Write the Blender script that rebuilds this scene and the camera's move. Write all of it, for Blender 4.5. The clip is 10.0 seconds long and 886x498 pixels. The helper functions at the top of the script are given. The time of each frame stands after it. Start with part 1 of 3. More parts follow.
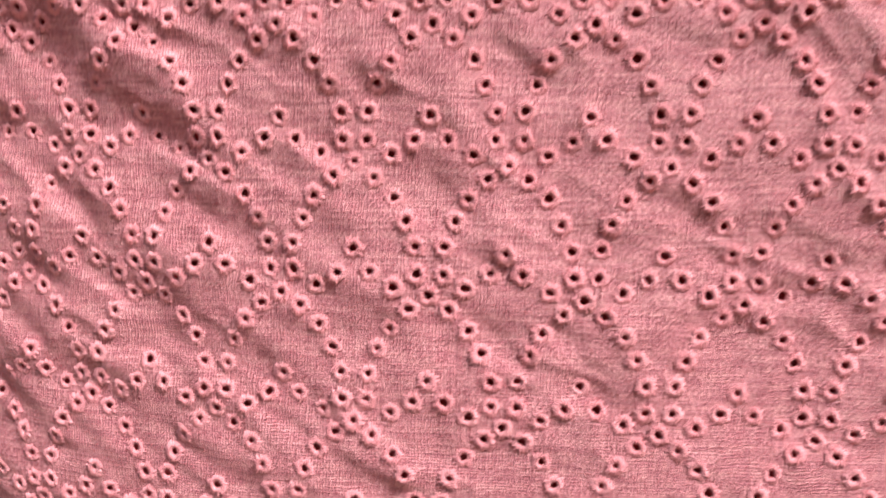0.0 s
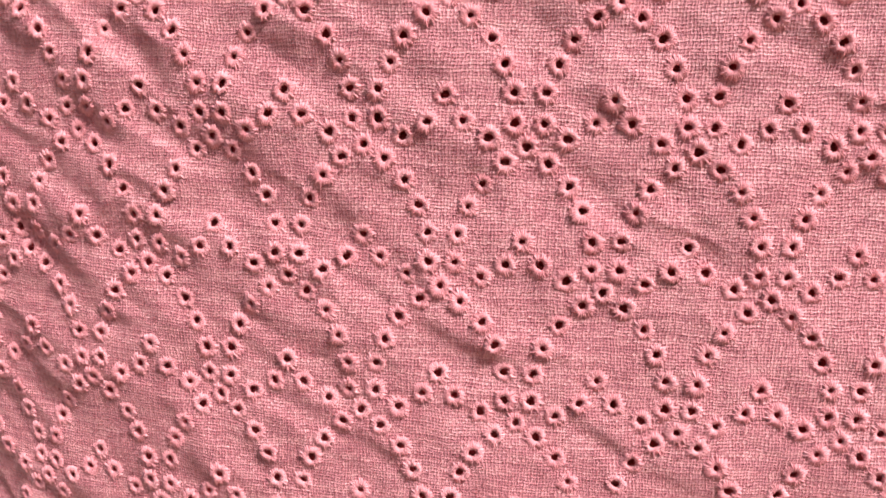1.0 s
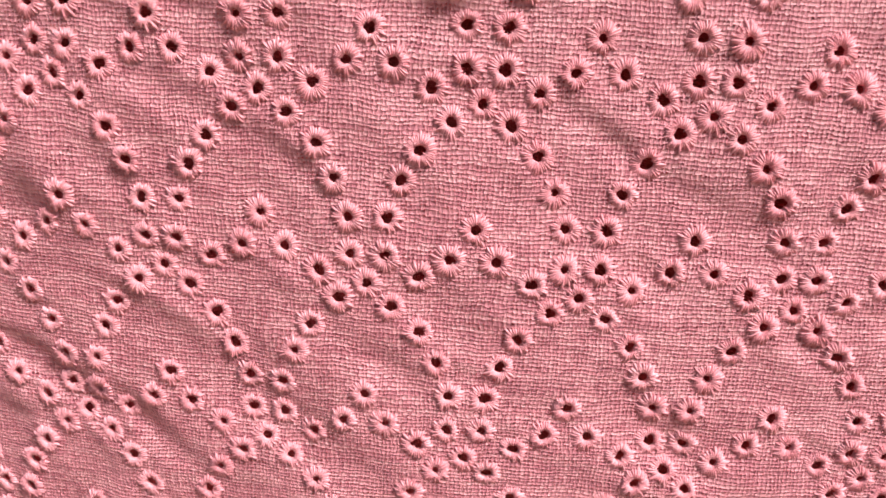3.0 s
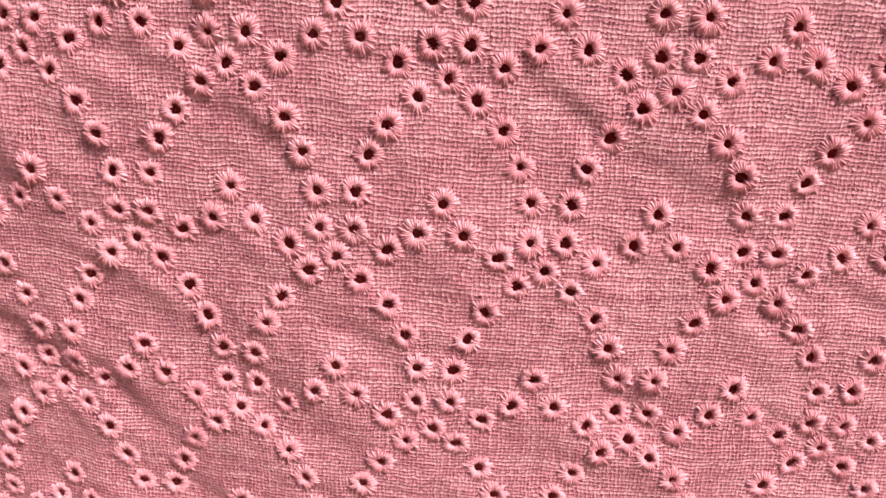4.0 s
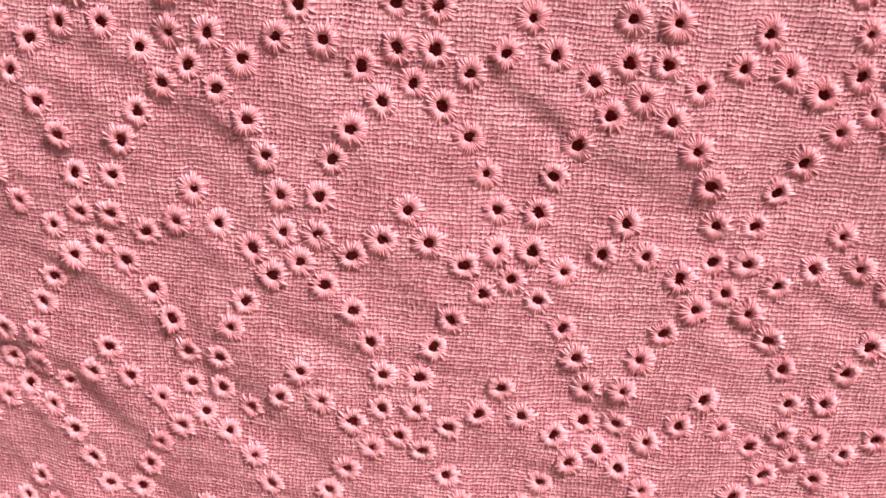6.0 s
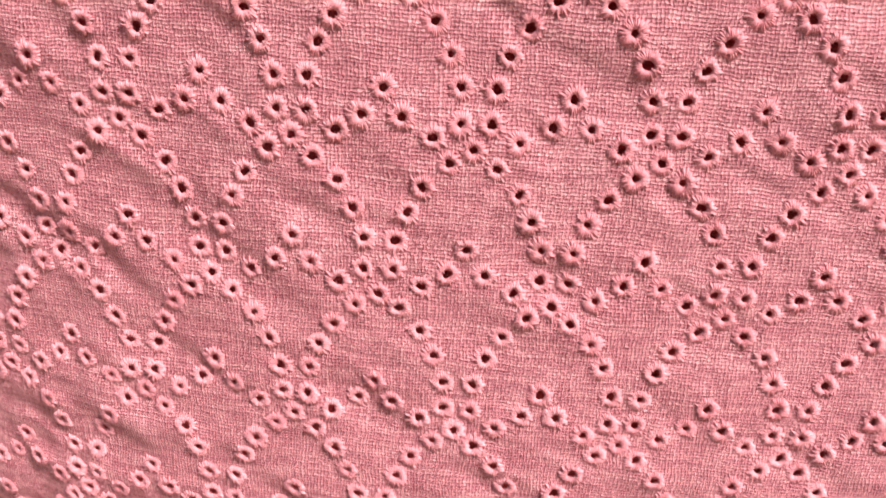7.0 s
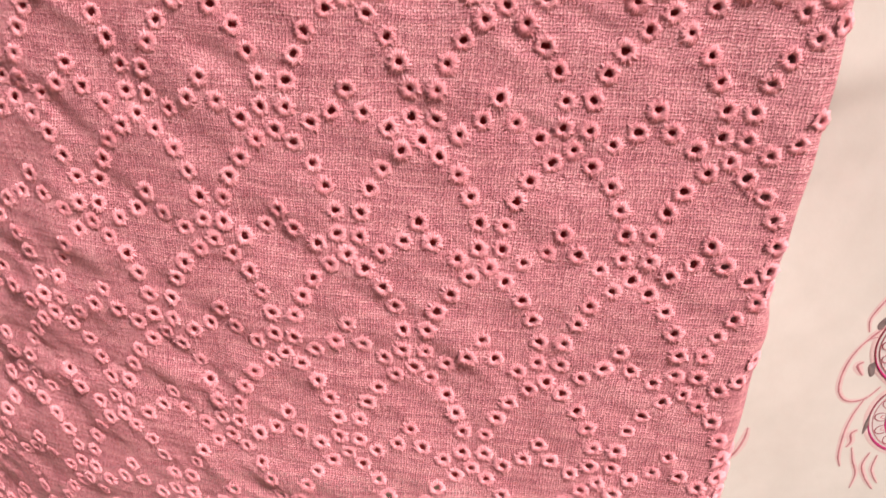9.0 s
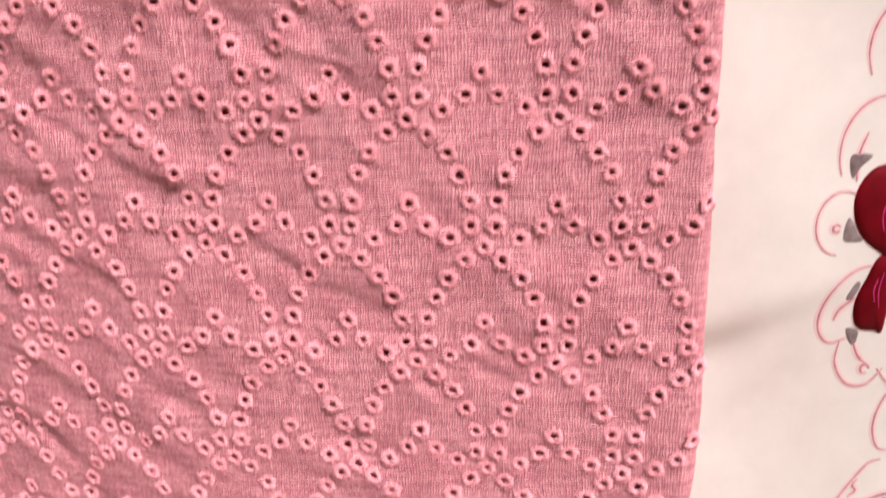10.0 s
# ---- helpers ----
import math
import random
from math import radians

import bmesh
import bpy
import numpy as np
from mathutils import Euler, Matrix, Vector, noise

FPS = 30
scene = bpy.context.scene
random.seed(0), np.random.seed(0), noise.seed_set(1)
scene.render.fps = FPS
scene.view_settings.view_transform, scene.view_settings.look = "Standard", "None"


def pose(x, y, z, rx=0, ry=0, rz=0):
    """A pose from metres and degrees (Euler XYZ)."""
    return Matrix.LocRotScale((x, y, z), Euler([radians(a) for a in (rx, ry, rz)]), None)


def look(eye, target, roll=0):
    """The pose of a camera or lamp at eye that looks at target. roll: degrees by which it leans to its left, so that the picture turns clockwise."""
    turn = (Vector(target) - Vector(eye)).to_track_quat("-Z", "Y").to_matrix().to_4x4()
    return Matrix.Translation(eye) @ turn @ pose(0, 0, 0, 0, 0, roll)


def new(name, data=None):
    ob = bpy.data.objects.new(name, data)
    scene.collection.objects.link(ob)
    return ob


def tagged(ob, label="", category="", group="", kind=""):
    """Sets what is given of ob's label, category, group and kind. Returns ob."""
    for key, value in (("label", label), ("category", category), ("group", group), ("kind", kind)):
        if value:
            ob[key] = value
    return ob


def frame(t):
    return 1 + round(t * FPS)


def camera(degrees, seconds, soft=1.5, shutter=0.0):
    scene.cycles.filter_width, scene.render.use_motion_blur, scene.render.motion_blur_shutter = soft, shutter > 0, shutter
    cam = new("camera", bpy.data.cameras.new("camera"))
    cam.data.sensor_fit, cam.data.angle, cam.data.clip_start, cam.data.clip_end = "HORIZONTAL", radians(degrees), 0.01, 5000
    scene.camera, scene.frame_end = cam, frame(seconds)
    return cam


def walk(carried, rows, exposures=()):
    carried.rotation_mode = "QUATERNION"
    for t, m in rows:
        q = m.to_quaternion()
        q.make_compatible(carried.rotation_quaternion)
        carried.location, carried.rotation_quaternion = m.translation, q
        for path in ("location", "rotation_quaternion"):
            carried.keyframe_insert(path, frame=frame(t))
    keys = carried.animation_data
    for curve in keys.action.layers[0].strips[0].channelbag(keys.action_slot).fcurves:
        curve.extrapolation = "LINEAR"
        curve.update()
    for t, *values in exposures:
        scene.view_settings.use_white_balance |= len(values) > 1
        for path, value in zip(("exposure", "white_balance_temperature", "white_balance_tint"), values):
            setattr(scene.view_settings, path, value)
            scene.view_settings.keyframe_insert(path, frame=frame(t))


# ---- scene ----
cam = camera(60.07, 10.0, soft=1.65, shutter=0.3)
ROWS = [
    (0.0, 0.0000, 0.0000, 1.3000, 82.50, 0.00, 0.00),
    (0.2, -0.0088, 0.0055, 1.2906, 82.49, -0.17, -0.55),
    (0.5, -0.0179, 0.0065, 1.2861, 81.60, -0.30, -0.70),
    (0.8, -0.0197, 0.0081, 1.2822, 81.09, -0.65, -0.99),
    (1.0, -0.0198, 0.0084, 1.2776, 80.40, -0.85, -1.26),
    (1.2, -0.0180, 0.0093, 1.2746, 80.00, -1.00, -1.23),
    (1.5, -0.0193, 0.0135, 1.2619, 78.42, -1.23, -1.72),
    (1.8, -0.0193, 0.0182, 1.2493, 76.60, -1.50, -2.33),
    (2.0, -0.0163, 0.0227, 1.2415, 76.14, -1.52, -2.37),
    (2.2, -0.0146, 0.0250, 1.2399, 75.37, -1.69, -2.52),
    (3.3, -0.0151, 0.0468, 1.2334, 72.60, -2.07, -4.36),
    (3.5, -0.0131, 0.0449, 1.2345, 72.39, -2.07, -4.44),
    (4.0, -0.0118, 0.0413, 1.2336, 71.97, -2.23, -4.46),
    (4.5, -0.0120, 0.0437, 1.2326, 71.83, -2.42, -4.64),
    (5.0, -0.0124, 0.0464, 1.2315, 71.89, -2.55, -4.50),
    (5.2, -0.0128, 0.0474, 1.2314, 72.02, -2.64, -4.50),
    (6.3, -0.0053, 0.0359, 1.2360, 70.75, -2.61, -3.52),
    (6.5, -0.0055, 0.0295, 1.2346, 70.28, -2.52, -3.11),
    (6.8, -0.0016, 0.0267, 1.2281, 69.77, -2.62, -2.52),
    (7.0, 0.0004, 0.0235, 1.2263, 69.29, -2.61, -2.15),
    (7.3, 0.0054, 0.0193, 1.2189, 68.30, -2.82, -1.56),
    (7.5, 0.0075, 0.0163, 1.2173, 67.70, -2.84, -1.24),
    (7.8, 0.0116, 0.0110, 1.2159, 66.86, -2.91, -0.47),
    (8.0, 0.0140, 0.0068, 1.2137, 66.15, -2.78, 0.03),
    (8.3, 0.0208, 0.0037, 1.2118, 65.84, -2.80, 0.39),
    (8.5, 0.0267, 0.0027, 1.2131, 65.35, -2.58, 0.63),
    (8.8, 0.0288, 0.0002, 1.2124, 65.38, -2.16, 1.15),
    (9.0, 0.0302, -0.0019, 1.2155, 65.37, -1.62, 1.32),
    (9.3, 0.0377, -0.0004, 1.2300, 66.24, -0.64, 1.28),
    (9.5, 0.0412, -0.0017, 1.2400, 67.49, 0.03, 1.59),
    (9.7, 0.0435, -0.0071, 1.2511, 68.82, 0.96, 1.38),
    (10.0, 0.0513, -0.0070, 1.2688, 71.97, 2.48, 1.86),
]
walk(cam, [(t, pose(x, y, z, rx, ry, rz)) for t, x, y, z, rx, ry, rz in ROWS], ((0.0, 0.38, 6450, 9), (1.0, 0.45, 6450, 9), (2.0, 0.52, 6450, 10), (3.5, 0.37, 6450, 12), (5.0, 0.41, 6450, 12), (6.5, 0.47, 6500, 12), (7.8, 0.42, 6980, 18), (9.0, 0.26, 6900, 17), (10.0, 0.36, 6500, 16)))

# ---- light ----
SUN_TO = Vector((0.44, -0.42, 0.79)).normalized()
world = bpy.data.worlds.new("daylight")
scene.world = world
world.use_nodes = True
sky = world.node_tree.nodes.new("ShaderNodeTexSky")
sky.sky_type, sky.sun_disc = "NISHITA", False
sky.air_density, sky.dust_density, sky.ozone_density = 0.6, 6.0, 0.0
sky.sun_elevation = math.asin(SUN_TO.z)
sky.sun_rotation = math.atan2(SUN_TO.x, SUN_TO.y)
world.node_tree.nodes["Background"].inputs["Strength"].default_value = 0.07
world.node_tree.links.new(sky.outputs[0], world.node_tree.nodes["Background"].inputs["Color"])
sun_data = bpy.data.lights.new("sun", "SUN")
sun_data.energy, sun_data.angle, sun_data.color = 4.8, radians(14), (1.0, 0.925, 0.915)
sun = new("sun", sun_data)
sun.matrix_world = look(SUN_TO * 3, (0, 0, 0))


# ---- materials ----
class Graph:
    """A material's nodes, with short calls for arithmetic."""

    def __init__(self, name):
        self.mat = bpy.data.materials.new(name)
        self.mat.use_nodes = True
        self.tree = self.mat.node_tree
        self.bsdf = self.tree.nodes["Principled BSDF"]
        self.out = self.tree.nodes["Material Output"]

    def node(self, kind, **values):
        n = self.tree.nodes.new(kind)
        for key, value in values.items():
            n.inputs[key].default_value = value
        return n

    def link(self, a, b):
        self.tree.links.new(a, b)

    def m(self, op, a, b=None, c=None):
        n = self.tree.nodes.new("ShaderNodeMath")
        n.operation = op
        for slot, value in enumerate((a, b, c)):
            if value is None:
                continue
            if isinstance(value, (int, float)):
                n.inputs[slot].default_value = value
            else:
                self.link(value, n.inputs[slot])
        return n.outputs[0]

    def vec(self, x, y, z=0.0):
        n = self.tree.nodes.new("ShaderNodeCombineXYZ")
        for slot, value in enumerate((x, y, z)):
            if isinstance(value, (int, float)):
                n.inputs[slot].default_value = value
            else:
                self.link(value, n.inputs[slot])
        return n.outputs[0]

    def noise(self, vector, scale=1.0, detail=2.0, rough=0.5):
        n = self.node("ShaderNodeTexNoise", Scale=scale, Detail=detail, Roughness=rough)
        self.link(vector, n.inputs["Vector"])
        return n.outputs["Fac"]

    def ramp(self, fac, stops):
        n = self.tree.nodes.new("ShaderNodeValToRGB")
        while len(n.color_ramp.elements) < len(stops):
            n.color_ramp.elements.new(0.5)
        for e, (at, col) in zip(n.color_ramp.elements, stops):
            e.position, e.color = at, (*col, 1)
        self.link(fac, n.inputs[0])
        return n.outputs[0]

    def bump(self, height, distance, strength=1.0, after=None):
        n = self.node("ShaderNodeBump", Strength=strength, Distance=distance)
        self.link(height, n.inputs["Height"])
        if after is not None:
            self.link(after, n.inputs["Normal"])
        return n.outputs[0]

    def set(self, **values):
        for key, value in values.items():
            slot = self.bsdf.inputs[key.replace("_", " ")]
            if isinstance(value, (int, float, tuple)):
                slot.default_value = value
            else:
                self.link(value, slot)


def linen(name, open_weave=True, tones=((0.52, 0.16, 0.197), (0.70, 0.258, 0.295), (0.83, 0.375, 0.402))):
    """Slubby plain-weave linen; the UV map is in millimetres along the threads."""
    g = Graph(name)
    uv = g.tree.nodes.new("ShaderNodeUVMap")
    uv.uv_map = "UVMap"
    sep = g.tree.nodes.new("ShaderNodeSeparateXYZ")
    g.link(uv.outputs[0], sep.inputs[0])
    u, v = sep.outputs[0], sep.outputs[1]
    wob = g.m("MULTIPLY", g.m("SUBTRACT", g.noise(uv.outputs[0], 0.11, 3.0), 0.5), 3.4)
    wob2 = g.m("MULTIPLY", g.m("SUBTRACT", g.noise(g.vec(v, u), 0.09, 3.0), 0.5), 3.4)
    kink = g.m("MULTIPLY", g.m("SUBTRACT", g.noise(g.vec(u, g.m("MULTIPLY", v, 0.5), 3.0), 1.3, 2.0), 0.5), 0.85)
    kink2 = g.m("MULTIPLY", g.m("SUBTRACT", g.noise(g.vec(g.m("MULTIPLY", u, 0.5), v, 8.0), 1.3, 2.0), 0.5), 0.85)
    x = g.m("ADD", g.m("ADD", g.m("DIVIDE", u, 0.58), wob), kink)
    y = g.m("ADD", g.m("ADD", g.m("DIVIDE", v, 0.57), wob2), kink2)
    i, j = g.m("ROUND", x), g.m("ROUND", y)
    dx, dy = g.m("ABSOLUTE", g.m("SUBTRACT", x, i)), g.m("ABSOLUTE", g.m("SUBTRACT", y, j))
    knot = g.tree.nodes.new("ShaderNodeTexWhiteNoise")
    knot.noise_dimensions = "2D"
    g.link(g.vec(i, j), knot.inputs["Vector"])
    knot = knot.outputs["Value"]
    slub_a = g.noise(g.vec(g.m("MULTIPLY", i, 7.31), g.m("MULTIPLY", y, 0.22)), 1.0, 3.0, 0.7)
    slub_b = g.noise(g.vec(g.m("MULTIPLY", x, 0.17), g.m("MULTIPLY", j, 5.77)), 1.0, 3.0, 0.7)
    wa = g.m("ADD", -0.048, g.m("ADD", g.m("MULTIPLY", slub_a, 0.68), g.m("MULTIPLY", knot, 0.08)))
    wb = g.m("ADD", -0.004, g.m("ADD", g.m("MULTIPLY", slub_b, 0.72), g.m("MULTIPLY", knot, 0.08)))

    def arch(d, w):
        q = g.m("DIVIDE", d, w)
        return g.m("SQRT", g.m("MAXIMUM", g.m("SUBTRACT", 1.0, g.m("MULTIPLY", q, q)), 0.0))

    over = g.m("COSINE", g.m("MULTIPLY", g.m("ADD", y, i), math.pi))
    under = g.m("COSINE", g.m("MULTIPLY", g.m("ADD", x, j), math.pi))
    pa, pb = arch(dx, wa), arch(dy, wb)
    ha = g.m("ADD", g.m("MULTIPLY", pa, 0.8), g.m("MULTIPLY", over, 0.5))
    hb = g.m("ADD", g.m("MULTIPLY", pb, 1.0), g.m("MULTIPLY", under, -0.5))
    ina, inb = g.m("GREATER_THAN", pa, 0.02), g.m("GREATER_THAN", pb, 0.02)
    ha = g.m("SUBTRACT", g.m("MULTIPLY", g.m("ADD", ha, 0.6), ina), 0.6)
    hb = g.m("SUBTRACT", g.m("MULTIPLY", g.m("ADD", hb, 0.6), inb), 0.6)
    top = g.m("MAXIMUM", ha, hb)
    fibre = g.noise(uv.outputs[0], 9.0, 3.0, 0.7)
    height = g.m("ADD", g.m("ADD", top, g.m("MULTIPLY", knot, 0.45)), g.m("MULTIPLY", fibre, 0.7))
    is_warp = g.m("GREATER_THAN", ha, hb)
    tone_a = g.noise(g.vec(g.m("MULTIPLY", i, 3.17), g.m("MULTIPLY", y, 0.05), 4.0), 1.0, 3.0)
    tone_b = g.noise(g.vec(g.m("MULTIPLY", x, 0.05), g.m("MULTIPLY", j, 2.63), 9.0), 1.0, 3.0)
    tone_a, tone_b = (g.m("ADD", 0.5, g.m("MULTIPLY", g.m("SUBTRACT", q, 0.5), k)) for q, k in ((tone_a, 1.3), (tone_b, 2.6)))
    tone = g.m("ADD", g.m("MULTIPLY", tone_a, is_warp), g.m("MULTIPLY", tone_b, g.m("SUBTRACT", 1.0, is_warp)))
    tone = g.m("ADD", g.m("ADD", tone, g.m("MULTIPLY", g.m("SUBTRACT", fibre, 0.5), 0.5)), g.m("MULTIPLY", g.m("SUBTRACT", knot, 0.5), 0.28))
    col = g.ramp(tone, list(zip((0.22, 0.5, 0.78), tones)))
    g.set(Base_Color=col, Roughness=0.55, Normal=g.bump(height, 0.00018))
    g.bsdf.inputs["Specular IOR Level"].default_value = 0.65
    if open_weave:
        gap = g.m("MULTIPLY", g.m("SUBTRACT", 1.0, ina), g.m("SUBTRACT", 1.0, inb))
        mix = g.tree.nodes.new("ShaderNodeMixShader")
        clear = g.tree.nodes.new("ShaderNodeBsdfTransparent")
        g.link(gap, mix.inputs[0])
        g.link(g.bsdf.outputs[0], mix.inputs[1])
        g.link(clear.outputs[0], mix.inputs[2])
        g.link(mix.outputs[0], g.out.inputs["Surface"])
    return g.mat


def thread(name, island=False):
    """Glossy mercerised embroidery thread, a shade paler than the cloth."""
    g = Graph(name)
    if island:
        rnd = g.tree.nodes.new("ShaderNodeNewGeometry").outputs["Random Per Island"]
    else:
        rnd = g.tree.nodes.new("ShaderNodeObjectInfo").outputs["Random"]
    uv = g.tree.nodes.new("ShaderNodeUVMap")
    uv.uv_map = "UVMap"
    sep = g.tree.nodes.new("ShaderNodeSeparateXYZ")
    g.link(uv.outputs[0], sep.inputs[0])
    strand = g.noise(g.vec(g.m("MULTIPLY", sep.outputs[0], 1.6), g.m("MULTIPLY", sep.outputs[1], 0.9), g.m("MULTIPLY", rnd, 40.0)), 1.0, 2.0, 0.6)
    tone = g.m("ADD", g.m("MULTIPLY", rnd, 0.12), g.m("MULTIPLY", strand, 0.88))
    col = g.ramp(tone, [(0.26, (0.62, 0.20, 0.235)), (0.46, (0.80, 0.32, 0.355)), (0.68, (0.88, 0.41, 0.445))])
    g.set(Base_Color=col, Roughness=0.55, Normal=g.bump(strand, 0.00012))
    g.bsdf.inputs["Specular IOR Level"].default_value = 0.45
    return g.mat


def plain(name, low, high, rough, scale, bump=0.0, spec=0.5):
    """A paint or cloth colour with soft mottling and grain."""
    g = Graph(name)
    co = g.tree.nodes.new("ShaderNodeTexCoord")
    big = g.noise(co.outputs["Object"], scale, 4.0, 0.6)
    g.set(Base_Color=g.ramp(big, [(0.3, low), (0.7, high)]), Roughness=rough)
    g.bsdf.inputs["Specular IOR Level"].default_value = spec
    if bump:
        g.set(Normal=g.bump(g.noise(co.outputs["Object"], scale * 12, 3.0, 0.7), bump))
    return g.mat


LINEN = linen("pink_linen")
# same cloth as the front; its deep red paints the shaded inside behind holes
BACK_SHADE = linen("back_shade_red", False, ((0.60, 0.04, 0.06), (0.72, 0.06, 0.085), (0.80, 0.09, 0.12)))
UPPER = linen("pink_linen_close", False)
THREAD = thread("pink_thread")
THREAD_FIELD = thread("pink_thread_field", True)
SHEET = plain("ivory_cotton", (0.585, 0.59, 0.535), (0.645, 0.65, 0.595), 0.6, 60, 0.00004, 0.4)
PRINT_PINK = plain("pink_print", (0.36, 0.13, 0.15), (0.56, 0.26, 0.28), 0.5, 300)
PRINT_PALE = plain("pale_pink_print", (0.62, 0.47, 0.45), (0.66, 0.54, 0.52), 0.5, 300)
PRINT_MAGENTA = plain("magenta_print", (0.27, 0.012, 0.07), (0.56, 0.035, 0.20), 0.35, 300)
PRINT_MAROON = plain("maroon_print", (0.20, 0.035, 0.05), (0.34, 0.07, 0.10), 0.5, 300)
PRINT_WHITE = plain("white_print", (0.57, 0.56, 0.54), (0.62, 0.61, 0.59), 0.5, 200)
PRINT_RED = plain("dark_red_print", (0.085, 0.0005, 0.003), (0.15, 0.0015, 0.007), 0.5, 120, 0.0, 0.12)
PRINT_GREY = plain("grey_print", (0.10, 0.075, 0.075), (0.26, 0.22, 0.21), 0.5, 260)
PLASTER = plain("cream_plaster", (0.62, 0.58, 0.51), (0.70, 0.66, 0.59), 0.85, 8, 0.0006)
BOARDS = plain("brown_floor", (0.16, 0.10, 0.06), (0.24, 0.15, 0.09), 0.5, 5, 0.0004)


# ---- helpers for meshes ----
def mesh_from(name, verts, faces, material, smooth=True, uv=None):
    me = bpy.data.meshes.new(name)
    verts, faces = np.asarray(verts, np.float32), np.asarray(faces, np.int32)
    n = faces.shape[1]
    me.vertices.add(len(verts))
    me.vertices.foreach_set("co", verts.ravel())
    me.loops.add(faces.size)
    me.loops.foreach_set("vertex_index", faces.ravel())
    me.polygons.add(len(faces))
    me.polygons.foreach_set("loop_start", np.arange(0, faces.size, n, dtype=np.int32))
    me.polygons.foreach_set("use_smooth", np.full(len(faces), smooth))
    me.update(calc_edges=True)
    if uv is not None:
        layer = me.uv_layers.new(name="UVMap")
        layer.data.foreach_set("uv", np.asarray(uv, np.float32)[faces.ravel()].ravel())
    me.materials.append(material)
    return me


def grid_faces(rows, cols, wrap=False):
    r, c = np.meshgrid(np.arange(rows - 1), np.arange(cols if wrap else cols - 1), indexing="ij")
    a, b = r * cols + c, r * cols + (c + 1) % cols
    return np.stack([a, b, b + cols, a + cols], -1).reshape(-1, 4)


def part(name, me, parent, label=""):
    ob = new(name, me)
    ob.parent = parent
    return tagged(ob, label)


# ---- the cloth's shape ----
# Lengths across (s, to the right) and down (v) the cloth are in millimetres.
ACROSS, DOWN = 14.0, 24.4
rng = np.random.default_rng(7)
LATTICE = rng.random((64, 64))


def value_noise(a, b, shift=0):
    """Smooth noise from -1 to 1 over the plane."""
    a, b = np.asarray(a, float) + 17.3 * shift + 900, np.asarray(b, float) + 9.1 * shift + 900
    ia, ib = np.floor(a).astype(int), np.floor(b).astype(int)
    fa, fb = a - ia, b - ib
    fa, fb = fa * fa * fa * (fa * (fa * 6 - 15) + 10), fb * fb * fb * (fb * (fb * 6 - 15) + 10)
    at = lambda p, q: LATTICE[p % 64, q % 64]
    low = at(ia, ib) * (1 - fa) + at(ia + 1, ib) * fa
    high = at(ia, ib + 1) * (1 - fa) + at(ia + 1, ib + 1) * fa
    return 2 * (low * (1 - fb) + high * fb) - 1


def drape(s, v):
    """The smooth hang of the cloth, in metres."""
    a, b = np.asarray(s) / (5 * ACROSS), np.asarray(v) / (5 * DOWN)
    x = -17.03 + 69.58 * a - 1.01 * b + 0.66 * a * a - 0.59 * a * b + 0.11 * b * b - 0.55 * a**3 + 0.33 * a * a * b - 0.44 * a * b * b - 0.72 * b**3
    y = 140.11 - 10.40 * a - 0.28 * b + 4.22 * a * a - 1.82 * a * b - 0.44 * b * b - 1.39 * a**3 + 1.17 * a * a * b - 0.89 * a * b * b + 0.64 * b**3
    z = 1224.64 - 1.36 * a - 122.07 * b + 0.33 * a * a - 0.22 * a * b - 0.90 * b * b - 0.03 * a**3 - 0.11 * a * a * b + 0.18 * a * b * b + 0.10 * b**3
    return np.stack([x, y, z], -1) * 0.001


CREASES = []


def crease(u0, r0, u1, r1, deep, wide):
    """A soft tuck in the cloth from one place to another: it swells above the line and dips below it (the reverse where deep < 0)."""
    CREASES.append((u0 * ACROSS, r0 * DOWN, u1 * ACROSS, r1 * DOWN, deep, wide))


for tuck in (
        (-4.7, -4.15, -2.55, -3.2, 4.0, 11.0), (-3.0, -3.9, -1.9, -3.2, -1.0, 6.0), (-0.25, -3.88, 0.3, -3.93, 0.7, 3.4),
        (1.68, -3.87, 2.25, -3.69, 0.5, 3.4), (1.6, -1.88, 2.2, -1.65, 0.95, 3.0), (-0.29, -2.0, 0.1, -1.9, 0.5, 2.6),
        (-2.5, -2.73, -1.7, -2.5, 0.85, 3.6), (-6.2, -1.33, -4.7, -0.6, 1.9, 4.5), (-6.2, -1.6, -5.3, -1.28, 0.8, 3.5),
        (-1.3, -1.07, -0.6, -0.84, 1.1, 2.8), (-0.14, -0.72, 0.42, -0.55, 1.0, 2.7), (1.04, -1.09, 1.29, -0.8, 0.4, 3.0)):
    crease(*tuck)
for tuck in (
        (1.7, -0.06, 2.35, 0.19, 0.9, 2.8), (2.65, 0.32, 3.3, 0.46, 0.55, 3.0), (4.8, 0.97, 5.35, 1.13, 0.85, 2.6),
        (-1.5, -0.2, -1.18, -0.14, 0.4, 2.6), (-2.07, -0.08, -1.43, 0.1, 0.65, 3.0), (-2.75, -0.78, -2.32, -0.64, 0.55, 3.0),
        (-4.21, -0.66, -3.57, -0.41, 0.8, 3.4), (-1.29, 0.18, -0.5, 0.37, 0.45, 3.0), (-1.15, 0.4, -0.68, 0.56, 0.45, 2.8),
        (-2.79, 0.35, -2.32, 0.51, 0.7, 3.4), (0.0, 1.38, 0.6, 1.58, 0.6, 2.8), (4.11, 1.13, 4.46, 1.25, 0.4, 2.6)):
    crease(*tuck)
